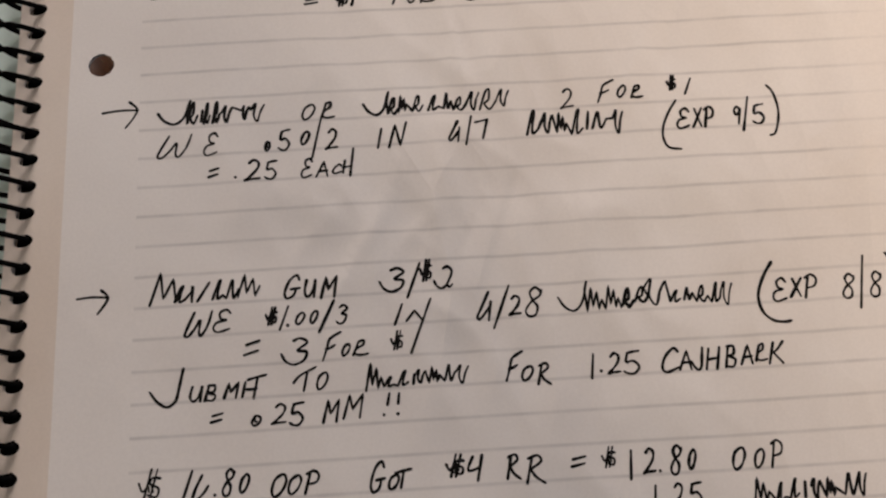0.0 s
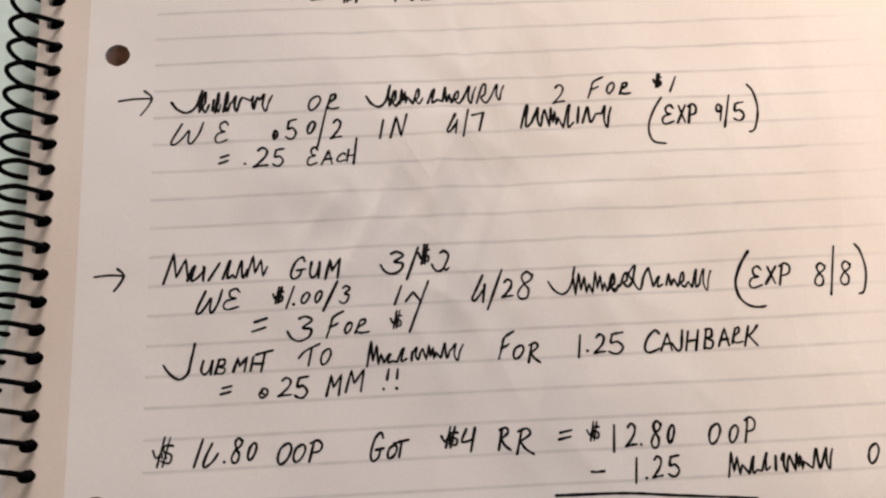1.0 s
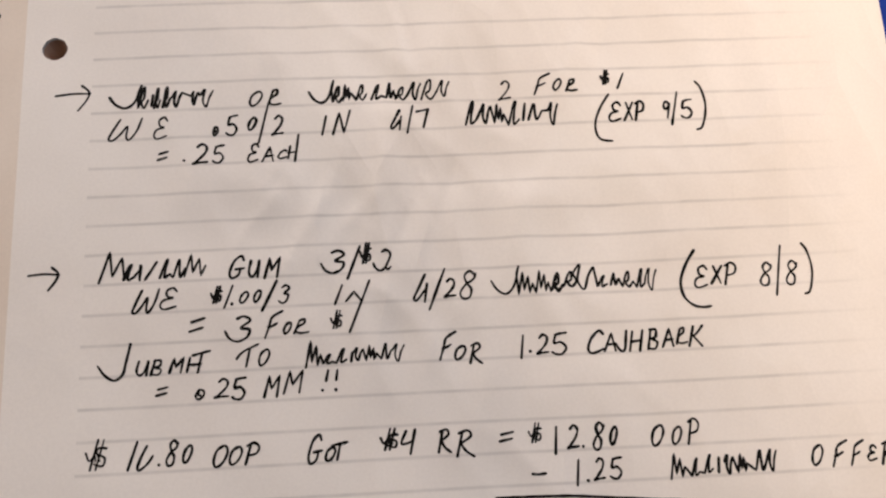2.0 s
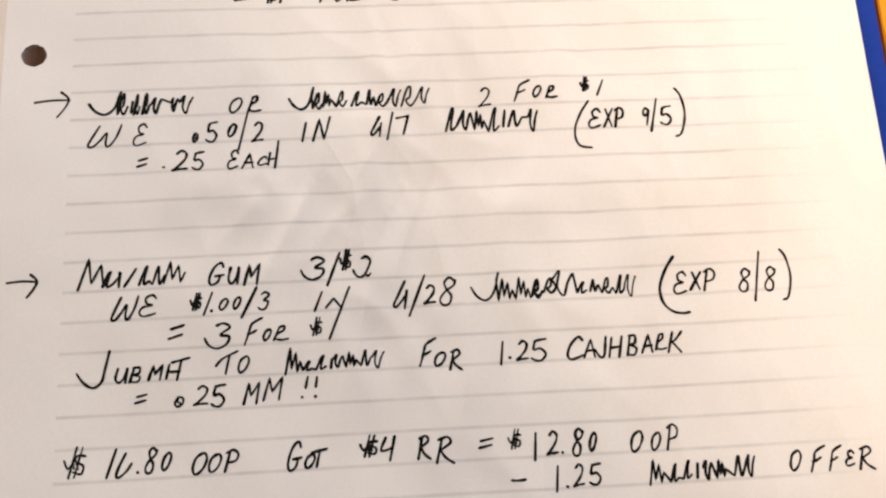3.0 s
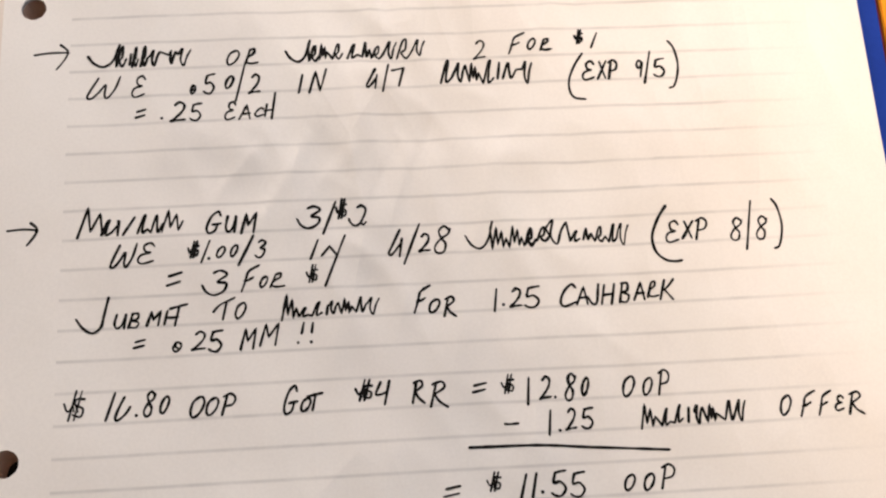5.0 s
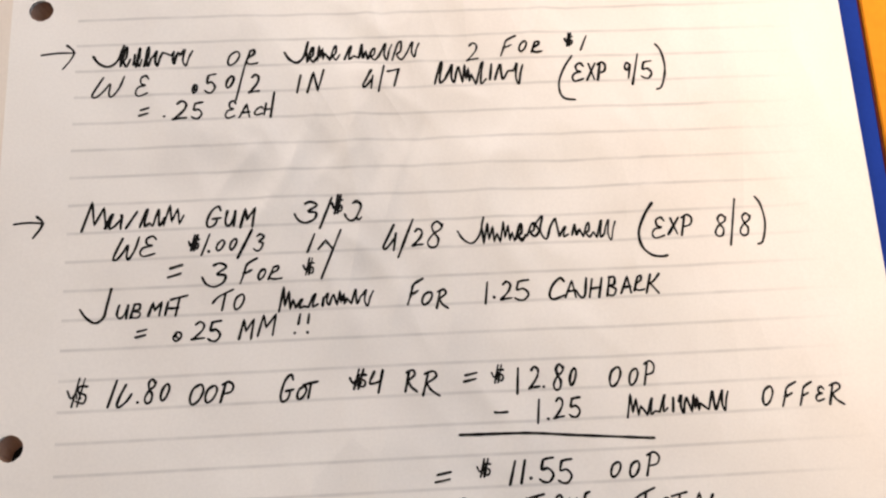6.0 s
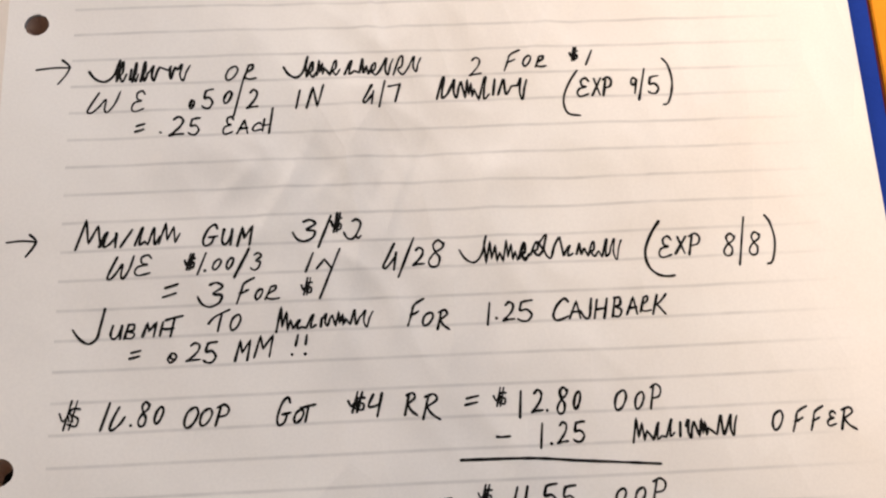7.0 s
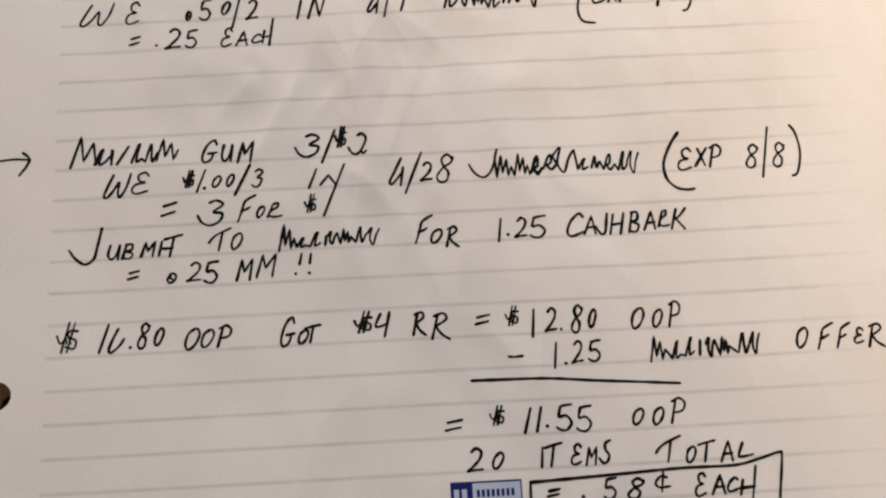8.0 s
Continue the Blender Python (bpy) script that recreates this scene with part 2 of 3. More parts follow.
def sheet(name, x0, x1, y0, y1, holes, step, top, bottom, mat, parent, label="", skew=(0.0, 0.0), side=None):
    """A sheet or a stack of sheets with round holes through it; top and bottom give the heights, skew the way that a stack's holes lean."""
    from mathutils.geometry import delaunay_2d_cdt

    nx, ny = max(1, round((x1 - x0) / step)), max(1, round((y1 - y0) / step))
    xs, ys = np.linspace(x0, x1, nx + 1), np.linspace(y0, y1, ny + 1)
    edge = [(x, y0) for x in xs[:-1]] + [(x1, y) for y in ys[:-1]] + [(x, y1) for x in xs[:0:-1]] + [(x0, y) for y in ys[:0:-1]]
    loops, points = [edge] + [ring(*h) for h in holes], []
    edges = []
    for loop in loops:
        n = len(points)
        edges += [(n + i, n + (i + 1) % len(loop)) for i in range(len(loop))]
        points += loop
    for x in xs[1:-1]:
        near = [h for h in holes if abs(h[0] - x) < 2 * h[2] + 0.6 * step]
        for y in ys[1:-1]:
            if all(off_hole(x, y, h) > h[2] + 0.5 * step for h in near):
                points.append((x, y))
    flat, _, tris, *_ = delaunay_2d_cdt([Vector(p) for p in points], edges, [], 2, 1e-7)
    tris = [t for t in tris if all(off_hole(sum(flat[i].x for i in t) / 3, sum(flat[i].y for i in t) / 3, h) > 0.97 * h[2] for h in holes)]
    n = len(flat)
    lean = [next((skew for h in holes if h[2] > 0.0028 and (p.x - h[0]) ** 2 + (p.y - h[1]) ** 2 < (1.05 * h[2]) ** 2), (0.0, 0.0)) for p in flat]
    verts = [(p.x, p.y, top(p.x, p.y)) for p in flat] + [(p.x + d[0], p.y + d[1], bottom(p.x, p.y)) for p, d in zip(flat, lean)]
    faces = [tuple(t) for t in tris] + [tuple(i + n for i in reversed(t)) for t in tris]
    sides = {(t[i], t[(i + 1) % 3]) for t in tris for i in range(3)}
    rim = [(a, b) for a, b in sides if (b, a) not in sides]
    ends = sorted({i for e in rim for i in e})
    spare = {v: 2 * n + i for i, v in enumerate(ends)}
    verts += [verts[v] for v in ends] + [verts[v + n] for v in ends]
    faces += [(spare[b], spare[a], spare[a] + len(ends), spare[b] + len(ends)) for a, b in rim]
    ob = mesh_object(name, verts, faces, mat, parent, label)
    if side:
        ob.data.materials.append(side)
        ob.data.materials.append(SLOT_SHADE)  # slot walls coloured near black for the shade in them
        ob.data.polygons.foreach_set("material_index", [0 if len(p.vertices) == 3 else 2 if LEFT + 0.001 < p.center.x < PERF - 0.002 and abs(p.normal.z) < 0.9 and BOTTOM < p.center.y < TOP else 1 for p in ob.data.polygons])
    ob.data.polygons.foreach_set("use_smooth", [len(p.vertices) == 3 for p in ob.data.polygons])
    return ob


# ---- the room round the table ----
TABLE_Z = -0.0073


def structure(ob, label, category):
    return tagged(ob, label, category, kind="structure")


structure(block("floor", (-1.30, -2.0, -0.80), (0.56, 1.25, -0.76), FLOOR), "brown wooden floor under the table", "floor")
structure(block("ceiling", (-1.30, -2.0, 1.70), (0.56, 1.25, 1.75), WALL), "plain off-white painted ceiling", "ceiling")
structure(block("wall_south", (-1.30, -2.0, -0.76), (0.56, -1.9, 1.70), WALL), "plain off-white painted wall", "wall")


def wall_with_opening(name, axis, near, far, low, high, sill, head, a, b):
    """An added, unseen wall across one axis from low to high, with an opening for light from a to b that goes through
    it.
    """
    bm = bmesh.new()
    for (u0, v0), (u1, v1) in (((low, -0.76), (high, sill)), ((low, head), (high, 1.70)), ((low, sill), (a, head)), ((b, sill), (high, head))):
        lo, hi = ((near, u0, v0), (far, u1, v1)) if axis == "x" else ((u0, near, v0), (u1, far, v1))
        size, mid = Vector(hi) - Vector(lo), (Vector(hi) + Vector(lo)) / 2
        bmesh.ops.create_cube(bm, size=1.0, matrix=Matrix.Translation(mid) @ Matrix.Diagonal((*size, 1)))
    return structure(bm_object(name, bm, WALL), "unseen off-white painted wall with an opening added for light", "wall")


# Unseen opening whose near jamb is set to cut the warm light across the page.
wall_with_opening("wall_east", "x", 0.46, 0.56, -1.9, 1.25, 0.03, 1.00, -0.742, 0.56)
# Unseen opening, added behind the north lamp.
wall_with_opening("wall_north", "y", 1.15, 1.25, -1.20, 0.46, 0.32, 1.10, -0.65, 0.15)
structure(block("wall_west", (-1.30, -1.9, -0.76), (-1.20, 1.25, 1.70), WALL), "plain off-white painted wall", "wall")

table = tagged(new("table"), "pale green painted table under the notebook", "table")
table.location = (-0.30, 0.0, -0.76)
top = block("tabletop", (-0.75, -0.55, 0.72), (0.75, 0.55, 0.76 + TABLE_Z), TABLE, table, bevel=0.004)
for lx in (-0.68, 0.68):
    for ly in (-0.48, 0.48):
        block("leg", (lx - 0.03, ly - 0.03, 0.0), (lx + 0.03, ly + 0.03, 0.72), TABLE, table, bevel=0.003)

# ---- beside the notebook ----
bm = bmesh.new()
bmesh.ops.create_cube(bm, size=1.0, matrix=Matrix.Diagonal((0.22, 0.31, 0.0026, 1)))
bmesh.ops.bevel(bm, geom=[e for e in bm.edges if abs(e.verts[0].co.z - e.verts[1].co.z) > 0.0005], offset=0.006, segments=5, affect="EDGES")
bmesh.ops.bevel(bm, geom=[e for e in bm.edges if e.verts[0].co.z > 0 and e.verts[1].co.z > 0], offset=0.0003, segments=2, affect="EDGES")
folder = bm_object("folder", bm, ORANGE)
folder.matrix_world = pose(0.3202, -0.004, TABLE_Z + 0.0013, 0, 0, -1.5)
tagged(folder, "bright orange card folder lying beside the notebook", "folder")
# Added dark strip in place of the shadow along the blue cover.
block("shade_strip", (-0.1112, -0.1545, -0.0013), (-0.1101, 0.1545, 0.0008), GAP_SHADE, folder, "dark red-brown strip added for the shadowed gap", bevel=0.0003)

# ---- the notebook ----
notebook = tagged(new("notebook"), "spiral-bound ruled notebook with handwritten black shopping notes", "notebook")
coil_holes = [(COIL_X - 0.0002, y, 0.0015, 18, 1.55) for y in COIL_Y]
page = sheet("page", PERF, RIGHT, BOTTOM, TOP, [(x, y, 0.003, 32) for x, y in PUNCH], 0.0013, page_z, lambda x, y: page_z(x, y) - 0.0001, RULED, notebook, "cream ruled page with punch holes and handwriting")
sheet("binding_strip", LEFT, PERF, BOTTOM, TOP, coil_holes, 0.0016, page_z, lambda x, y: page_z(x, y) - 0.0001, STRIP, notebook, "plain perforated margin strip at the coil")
under_holes = [(x + 0.0003, y - 0.0001, 0.0033, 32) for x, y in PUNCH] + coil_holes
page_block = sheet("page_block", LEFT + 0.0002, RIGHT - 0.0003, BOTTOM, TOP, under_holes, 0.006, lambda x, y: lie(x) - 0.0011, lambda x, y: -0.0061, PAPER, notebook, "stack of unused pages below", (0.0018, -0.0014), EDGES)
# Added dark sheet that stands in for the shade at the hole bottoms.
hole_shade_sheet = sheet("hole_shade_sheet", LEFT + 0.0003, RIGHT - 0.0003, BOTTOM, TOP, [], 0.02, lambda x, y: -0.00622, lambda x, y: -0.00628, HOLE_SHADE, notebook, "thin dark sheet added for the shade down the holes")
skewed = sheet("skewed_page", -0.0275, PERF, BOTTOM, TOP, coil_holes, 0.0025, lambda x, y: lie(x) - 0.0009, lambda x, y: lie(x) - 0.0010, PAPER, notebook, "white lower page slipped sideways on the coil")
for v in skewed.data.vertices:
    if v.co.x < -0.0176:
        reach = 0.0015 + 0.0110 * min(1.0, max(0.0, (-0.042 - v.co.y) / 0.068))
        v.co.x = -0.0176 + (v.co.x + 0.0176) * reach / 0.0099
back_cover = sheet("back_cover", LEFT - 0.0002, RIGHT + 0.0068, BOTTOM - 0.003, TOP + 0.003, coil_holes, 0.006,
      lambda x, y: -0.0063 + 0.0014 * max(0.0, (x - 0.15) / 0.05) ** 2, lambda x, y: -0.0072 + 0.0014 * max(0.0, (x - 0.15) / 0.05) ** 2, BLUE, notebook, "blue plastic back cover")


for ob, lean in ((page, 0.022), (page_block, 0.022), (hole_shade_sheet, 0.022), (back_cover, 0.028)):  # the free edge is sheared a little to fit the camera's view
    for v in ob.data.vertices:
        v.co.x += lean * (v.co.y + 0.02) * max(0.0, v.co.x - 0.14) / 0.06


def tube(path, radius, sides):
    verts, faces, pts = [], [], [Vector(p) for p in path]
    for i, p in enumerate(pts):
        ahead = (pts[min(i + 1, len(pts) - 1)] - pts[max(i - 1, 0)]).normalized()
        a = ahead.cross(Vector((0, 1, 0))).normalized()
        b = ahead.cross(a)
        verts += [p + radius * (math.cos(2 * math.pi * k / sides) * a + math.sin(2 * math.pi * k / sides) * b) for k in range(sides)]
    for i in range(len(pts) - 1):
        faces += [(i * sides + k, i * sides + (k + 1) % sides, (i + 1) * sides + (k + 1) % sides, (i + 1) * sides + k) for k in range(sides)]
    faces += [tuple(range(sides)), tuple(range((len(pts) - 1) * sides, len(pts) * sides))]
    return verts, faces


COIL_R, COIL_H, COIL_Z = 0.0059, 0.0042, -0.0012
helix = []
for i in range(43 * 28 + 1):
    turn = i / 28
    a = 2 * math.pi * turn
    reach, rise = math.cos(a), math.sin(a)
    if reach > 0 and rise > 0:  # the wire runs almost straight from its crest down to the slot
        along = math.atan2(rise, reach) / (math.pi / 2)
        reach, rise = reach + 0.75 * (1 - along - reach), rise + 0.75 * (along - rise)
    whole, bit = divmod(turn, 1.0)
    back = max(0.0, (bit - 0.42) / 0.58)
    steep = back * back * (3 - 2 * back)
    flat = float(np.interp(bit, (0.0, 0.1, 0.28, 0.40, 0.50, 0.58, 0.70, 0.80, 0.9, 1.0), (0.0, -0.03, -0.10, -0.13, -0.11, -0.07, -0.02, 0.06, 0.55, 1.0)))
    slack = min(1.0, max(0.0, (0.004 - COIL_Y[-1] + COIL_STEP * whole) / 0.036))
    helix.append((COIL_X + 0.0009 - COIL_R + COIL_R * reach, COIL_Y[-1] - COIL_STEP * (whole + steep + (flat - steep) * slack), COIL_Z + COIL_H * rise))
mesh_object("coil", *tube(helix, 0.00062, 10), WIRE, notebook, "black coated wire coil", smooth=True)

# ---- pen strokes ----
GLYPHS = {  # pen lines of each character as it leans on the page; ~ marks a curve
    "A": "0,0 .62,1 .92,.04;.2,.36 .9,.42", "B": "0,0 .35,1;~.25,.96 .85,.98 .82,.62 .32,.52 .95,.36 .7,.03 .04,.06",
    "C": "~1,.86 .74,1 .25,.66 .02,.2 .28,0 1,.2", "E": "~.95,.84 .72,1 .36,.86 .42,.6 .74,.53 .2,.42 .02,.16 .26,0 .92,.14",
    "F": "~1,1 .58,.86 .34,.72 .22,.42 0,0;~.16,.4 .4,.44 .68,.54", "G": "~.95,.82 .78,1 .34,.78 .04,.28 .18,.02 .6,.14 .76,.42;.42,.4 1,.46",
    "H": "0,0 .24,.95;.74,0 1,1;.1,.44 .9,.52", "ħ": ".2,.56 .04,.1;0,.3 .86,.36;1,1 .72,0", "I": "0,0 1,1", "1": "0,0 1,1", "/": "0,0 1,1",
    "K": "0,0 .34,.95;~1,1 .56,.62 .2,.46;.3,.5 .9,0", "L": "~.34,1 .02,.12 .3,.05 1,.2", "M": "0,0 .3,.96 .46,.38 1,1 .84,.04",
    "N": "0,0 .36,.92 .66,.06 1,1", "Λ": "0,0 .5,1 1,.04", "O": "~.66,1 .2,.76 0,.28 .2,0 .68,.22 1,.7 .84,1 .5,.94",
    "0": "~.66,1 .22,.72 0,.26 .24,0 .7,.26 1,.74 .8,1 .52,.94", "P": "0,0 .36,.94;~.08,.86 .6,1 1,.82 .84,.52 .26,.42",
    "R": "0,0 .32,.95;~.1,.88 .62,1 .8,.78 .22,.5;~.22,.5 .5,.22 1,0", "r": "~.36,.92 .7,1 .66,.7 .24,.46 .1,.14 .46,.02 1,.1;0,0 .36,.92",
    "S": "~1,1 .6,.88 .56,.6 .88,.34 .7,.06 .34,0 0,.2", "§": "~1,1 .9,.5 .82,.16 .56,0 .24,.14 0,.38", "T": "~0,.34 .3,.66 1,1;.62,.78 .48,0", "τ": "~0,.78 .5,.9 1,1;.54,.9 .36,0",
    "U": "~.16,1 0,.32 .28,.02 .7,.28 1,1;1,1 .9,.02", "W": "~.32,.94 .1,.4 0,.06 .14,.02 .36,.3 .56,.64 .54,.18 .64,.05 .86,.45 1,1",
    "X": "0,0 1,1;.26,.98 .84,.04", "2": "~.26,.84 .56,1 .9,.86 .8,.54 .3,.16 0,0 .4,.06 1,.1", "z": "~.5,.92 .74,1 .98,.78 .7,.2 .4,.02 .14,.14 0,.36;~.7,.2 .84,.08 1,.2",
    "3": "~.44,.9 .7,1 .96,.84 .6,.54 .94,.48 .86,.18 .5,0 .18,.12 0,.4", "t": "~.3,.88 .66,1 .98,.82 .5,.54 .92,.46 .7,.1 .3,0 0,.12",
    "4": "~.36,.94 .02,.44 .4,.42 .8,.52;1,1 .68,0", "5": "~.26,.9 .16,.52 .62,.56 .98,.3 .7,.02 .3,0 0,.1;~.24,.9 .55,.96 1,1",
    "6": "~.84,1 .36,.5 .02,.14 .14,.03 .5,.2 .92,.5;1,.66 .84,0", "б": "~.55,1 .18,.5 0,.12 .12,0 .4,.1 .75,.32 1,.58", "7": "~0,.84 .5,.92 1,1;1,1 .6,0",
    "8": "~.96,.86 .62,1 .3,.82 .46,.55 .72,.34 .6,.05 .2,0 .02,.2 .36,.5 .86,.7 1,.9", "9": "~.92,.82 .5,1 .06,.8 .2,.54 .6,.6 .96,.9 .74,.42 .54,0",
    "$": "~0,.56 .2,.3 .44,.48 .5,.3;.26,0 .56,1;.54,.02 .84,1;~1,.72 .62,.72 .54,.54 .94,.4 .86,.14 .46,.2;.6,.5 .7,.3", "¢": "~.8,.7 .4,.76 .04,.42 .3,.2 1,.26;.58,1 .44,0",
    ".": "~.3,1 0,.5 .4,0 1,.4 .6,.9", "•": "~.4,1 0,.4 .3,0 .9,.3 1,.8 .5,1 .3,.5 .6,.4", "=": "0,.06 .92,.36;.12,.72 1,1", "-": "~0,.3 .4,.1 1,.8",
    "(": "~.96,1 .46,.76 .06,.46 .02,.22 .3,.05 1,.01", "⟨": "~.56,1 .24,.76 0,.45 .08,.18 .4,.03 .75,0 1,.02", ")": "~.24,1 .7,.86 1,.56 .9,.3 .5,.05 .04,0",
    "a": "~.8,.9 .3,.95 .04,.4 .3,.05 .7,.5 .8,.9 .76,.3 1,.05", "c": "~.9,.8 .45,1 .04,.45 .4,.03 1,.2", "e": "~0,.1 .6,.45 .8,.85 .4,1 .1,.5 .4,.05 1,.2", "h": "~0,.1 .5,1 .2,.9 .12,.02 .3,.4 .6,.5 .62,.05 1,.2",
}
# Marks of a scrawl that spells nothing: swoosh, ticks, hairpins, loops and waves.
MARKS = {
    "j": "~0,.46 .2,.14 .5,0 .76,.3 .92,1 .84,.7", "i": "0,0 1,1", "l": "~0,0 .5,.86 .74,1 .54,.5 .5,.04 1,.24", "w": "~.1,.66 .42,1 .3,.4 .56,.06 .76,.56 1,.92",
    "n": "~0,0 .42,1 .5,.4 .62,.02 1,.56", "z": "0,0 .28,1 .4,.2 .68,.82 .8,.08 1,.5", "x": "~0,0 .36,.86 .6,1 .56,.5 .3,.3 .62,.02 1,.4",
}


def smooth_line(points, n=7):
    """A Catmull-Rom line through the points."""
    pts = [points[0]] + points + [points[-1]]
    out = []
    for a, b, c, d in zip(pts, pts[1:], pts[2:], pts[3:]):
        for k in range(n):
            u = k / n
            out.append(tuple(0.5 * (2 * q + (r - p) * u + (2 * p - 5 * q + 4 * r - s) * u * u + (3 * q - p - 3 * r + s) * u**3) for p, q, r, s in zip(a, b, c, d)))
    return out + [points[-1]]


def strokes_of(text):
    """Pen lines of one glyph, in its own box one unit high."""
    lines = []
    for stroke in filter(None, text.split(";")):
        pts = [tuple(float(v) for v in p.split(",")) for p in stroke.lstrip("~").split()]
        lines.append(smooth_line(pts) if stroke[0] == "~" else smooth_line(pts, 1) if len(pts) > 2 else pts)
    return lines


PEN = random.Random(4)
LAYER = [0]


def ribbon(verts, faces, line, width):
    """A flat ink line with round ends that lies on the page."""
    pts = [Vector(line[0])]
    for p in line[1:]:
        gap = Vector(p) - pts[-1]
        steps = max(1, round(gap.length / 0.0006))
        start = pts[-1].copy()
        pts += [start + gap * (k + 1) / steps for k in range(steps) if gap.length > 1e-6]
    if len(pts) < 2:
        return
    LAYER[0] = (LAYER[0] + 1) % 12
    lift, base, seed = 0.00003 + 0.000004 * LAYER[0], len(verts), PEN.random() * 100
    ends = ((pts[0] - pts[1]).normalized(), (pts[-1] - pts[-2]).normalized())
    rows = [(pts[0] + ends[0] * width * 0.45, 0.35)] + [(p, 1.0) for p in pts] + [(pts[-1] + ends[1] * width * 0.45, 0.3)]
    for i, (p, full) in enumerate(rows):
        ahead = (rows[min(i + 1, len(rows) - 1)][0] - rows[max(i - 1, 0)][0]).normalized()
        half = 0.5 * width * full * (1.0 + 0.38 * noise.noise(Vector((i * 0.21, seed, 0)))) * (1.0 - 0.18 * i / len(rows))
        side = Vector((-ahead.y, ahead.x)) * half
        for q in (p + side, p - side):
            verts.append((q.x, q.y, page_z(q.x, q.y) + lift))
    faces += [(base + 2 * i, base + 2 * i + 1, base + 2 * i + 3, base + 2 * i + 2) for i in range(len(rows) - 1)]


def inked(name, lines, label, pen=0.00061):
    verts, faces = [], []
    for line in lines:
        ribbon(verts, faces, line, pen * PEN.uniform(0.9, 1.12))
    return mesh_object(name, verts, faces, INK, page, label)


def placed(shapes, codes, turn, boxes):
    """Characters set in their boxes, each given in millimetres by the left end of its base line, its width and its height; turn in degrees."""
    c, s, lines = math.cos(radians(turn)), math.sin(radians(turn)), []
    for code, box in zip(codes, boxes.split(",")):
        x, y, wide, high = (float(v) for v in box.split())
        own = strokes_of(shapes[code])
        xs, ys = [p[0] for line in own for p in line], [p[1] for line in own for p in line]
        fit_x, fit_y = wide / max(max(xs) - min(xs), 0.01), high / max(max(ys) - min(ys), 0.01)
        for line in own:
            flat = [((px - min(xs)) * fit_x, (py - min(ys)) * fit_y) for px, py in line]
            lines.append([((x + u * c - v * s) / 1000, (y + u * s + v * c) / 1000) for u, v in flat])
    return lines


def write(text, codes, turn, boxes):
    """A handwritten word; codes names the shape of each of its characters."""
    return inked("handwritten_word", placed(GLYPHS, codes, turn, boxes), 'the characters "%s" handwritten in black ink' % text, 0.00048 if text == "$" else 0.00061)


def scrawl(codes, turn, boxes):
    """A plain pen scrawl, as long as a word: its marks run into one another, a few at a time."""
    single, runs = placed(MARKS, codes, turn, boxes), []
    for k, line in enumerate(single):
        if k % 4 and len(line) > 2 and len(runs[-1]) > 2:
            runs[-1] = runs[-1] + line
        else:
            runs.append(line)
    return inked("pen_scrawl", runs, "black pen scrawl as long as a word")


def arrow(x0, y0, x1, y1, head):
    """A pen arrow, in millimetres."""
    shaft = smooth_line([(x0 / 1000, y0 / 1000), ((x0 + x1) / 2000, (y0 + y1) / 2000 + 0.0003), (x1 / 1000, y1 / 1000)])
    tip = smooth_line([((x1 - head * 0.75) / 1000, (y1 + head * 0.8) / 1000), ((x1 - head * 0.1) / 1000, (y1 + head * 0.15) / 1000), ((x1 - head * 0.3) / 1000, (y1 - head * 0.6) / 1000), ((x1 - head) / 1000, (y1 - head * 1.6) / 1000)])
    return inked("arrow", [shaft, tip], "small hand-drawn black arrow")


arrow(0.8, -12.5, 8.8, -12.1, 2.7)
arrow(-3.0, -56.5, 3.7, -56.5, 2.2)
scrawl("jwxlxi", 0.0, "9.3 17.0 4.6 5.0, 14.2 17.0 3.0 4.6, 17.8 17.0 3.2 4.8, 21.6 17.0 3.2 4.8, 25.2 17.0 3.0 5.0, 29.4 17.0 1.2 5.0")
write("= $1", "=$1", 0.0, "47.2 13.4 3.2 1.6, 54.5 12.7 2.8 4.8, 58.2 12.6 1.4 4.8")
write("FOR", "F0r", -0.9, "67.9 12.4 3.6 5.0, 71.6 12.6 2.3 3.6, 74.6 12.6 3.0 4.0")
write("3", "3", 0.0, "84.2 12.4 4.2 4.8")
write("OR", "OR", 0.0, "103.1 12.7 2.9 4.4, 107.0 12.7 3.6 4.6")
write("33", "33", 0.0, "121.2 12.4 4.2 4.9, 126.4 12.4 4.2 4.9")
write("¢", "¢", 0.0, "131.9 13.7 2.9 3.4")
write("each", "each", 1.6, "139.5 12.5 3.6 3.4, 143.8 12.6 3.8 3.4, 148.0 12.7 3.2 3.4, 151.4 12.8 5.0 5.6")
write("OR", "Or", -2.1, "46.0 -16.9 2.8 3.7, 50.3 -16.8 2.9 4.0")
write("W", "W", -2.2, "13.4 -24.4 7.4 5.7")
write("E", "E", -2.2, "23.8 -24.4 2.9 5.5")
write(".50/2", "•50/2", -2.2, "37.5 -24.0 1.0 2.2, 40.5 -24.1 2.4 5.1, 45.6 -23.0 1.8 3.2, 48.0 -26.4 2.0 10.3, 51.1 -24.5 2.5 4.9")
write("IN", "IN", -2.2, "62.8 -24.9 0.8 4.7, 65.3 -25.0 3.9 6.2")
write("=", "=", -2.3, "24.8 -29.7 2.2 2.1")
write(".25", ".25", -2.3, "30.8 -30.3 0.2 0.2, 32.9 -31.1 3.3 5.0, 37.4 -31.0 2.4 4.5")
write("EACH", "EACħ", -2.3, "45.5 -31.2 2.3 4.7, 48.8 -31.2 2.5 3.7, 52.5 -30.6 1.9 2.2, 54.7 -31.3 2.3 6.7")
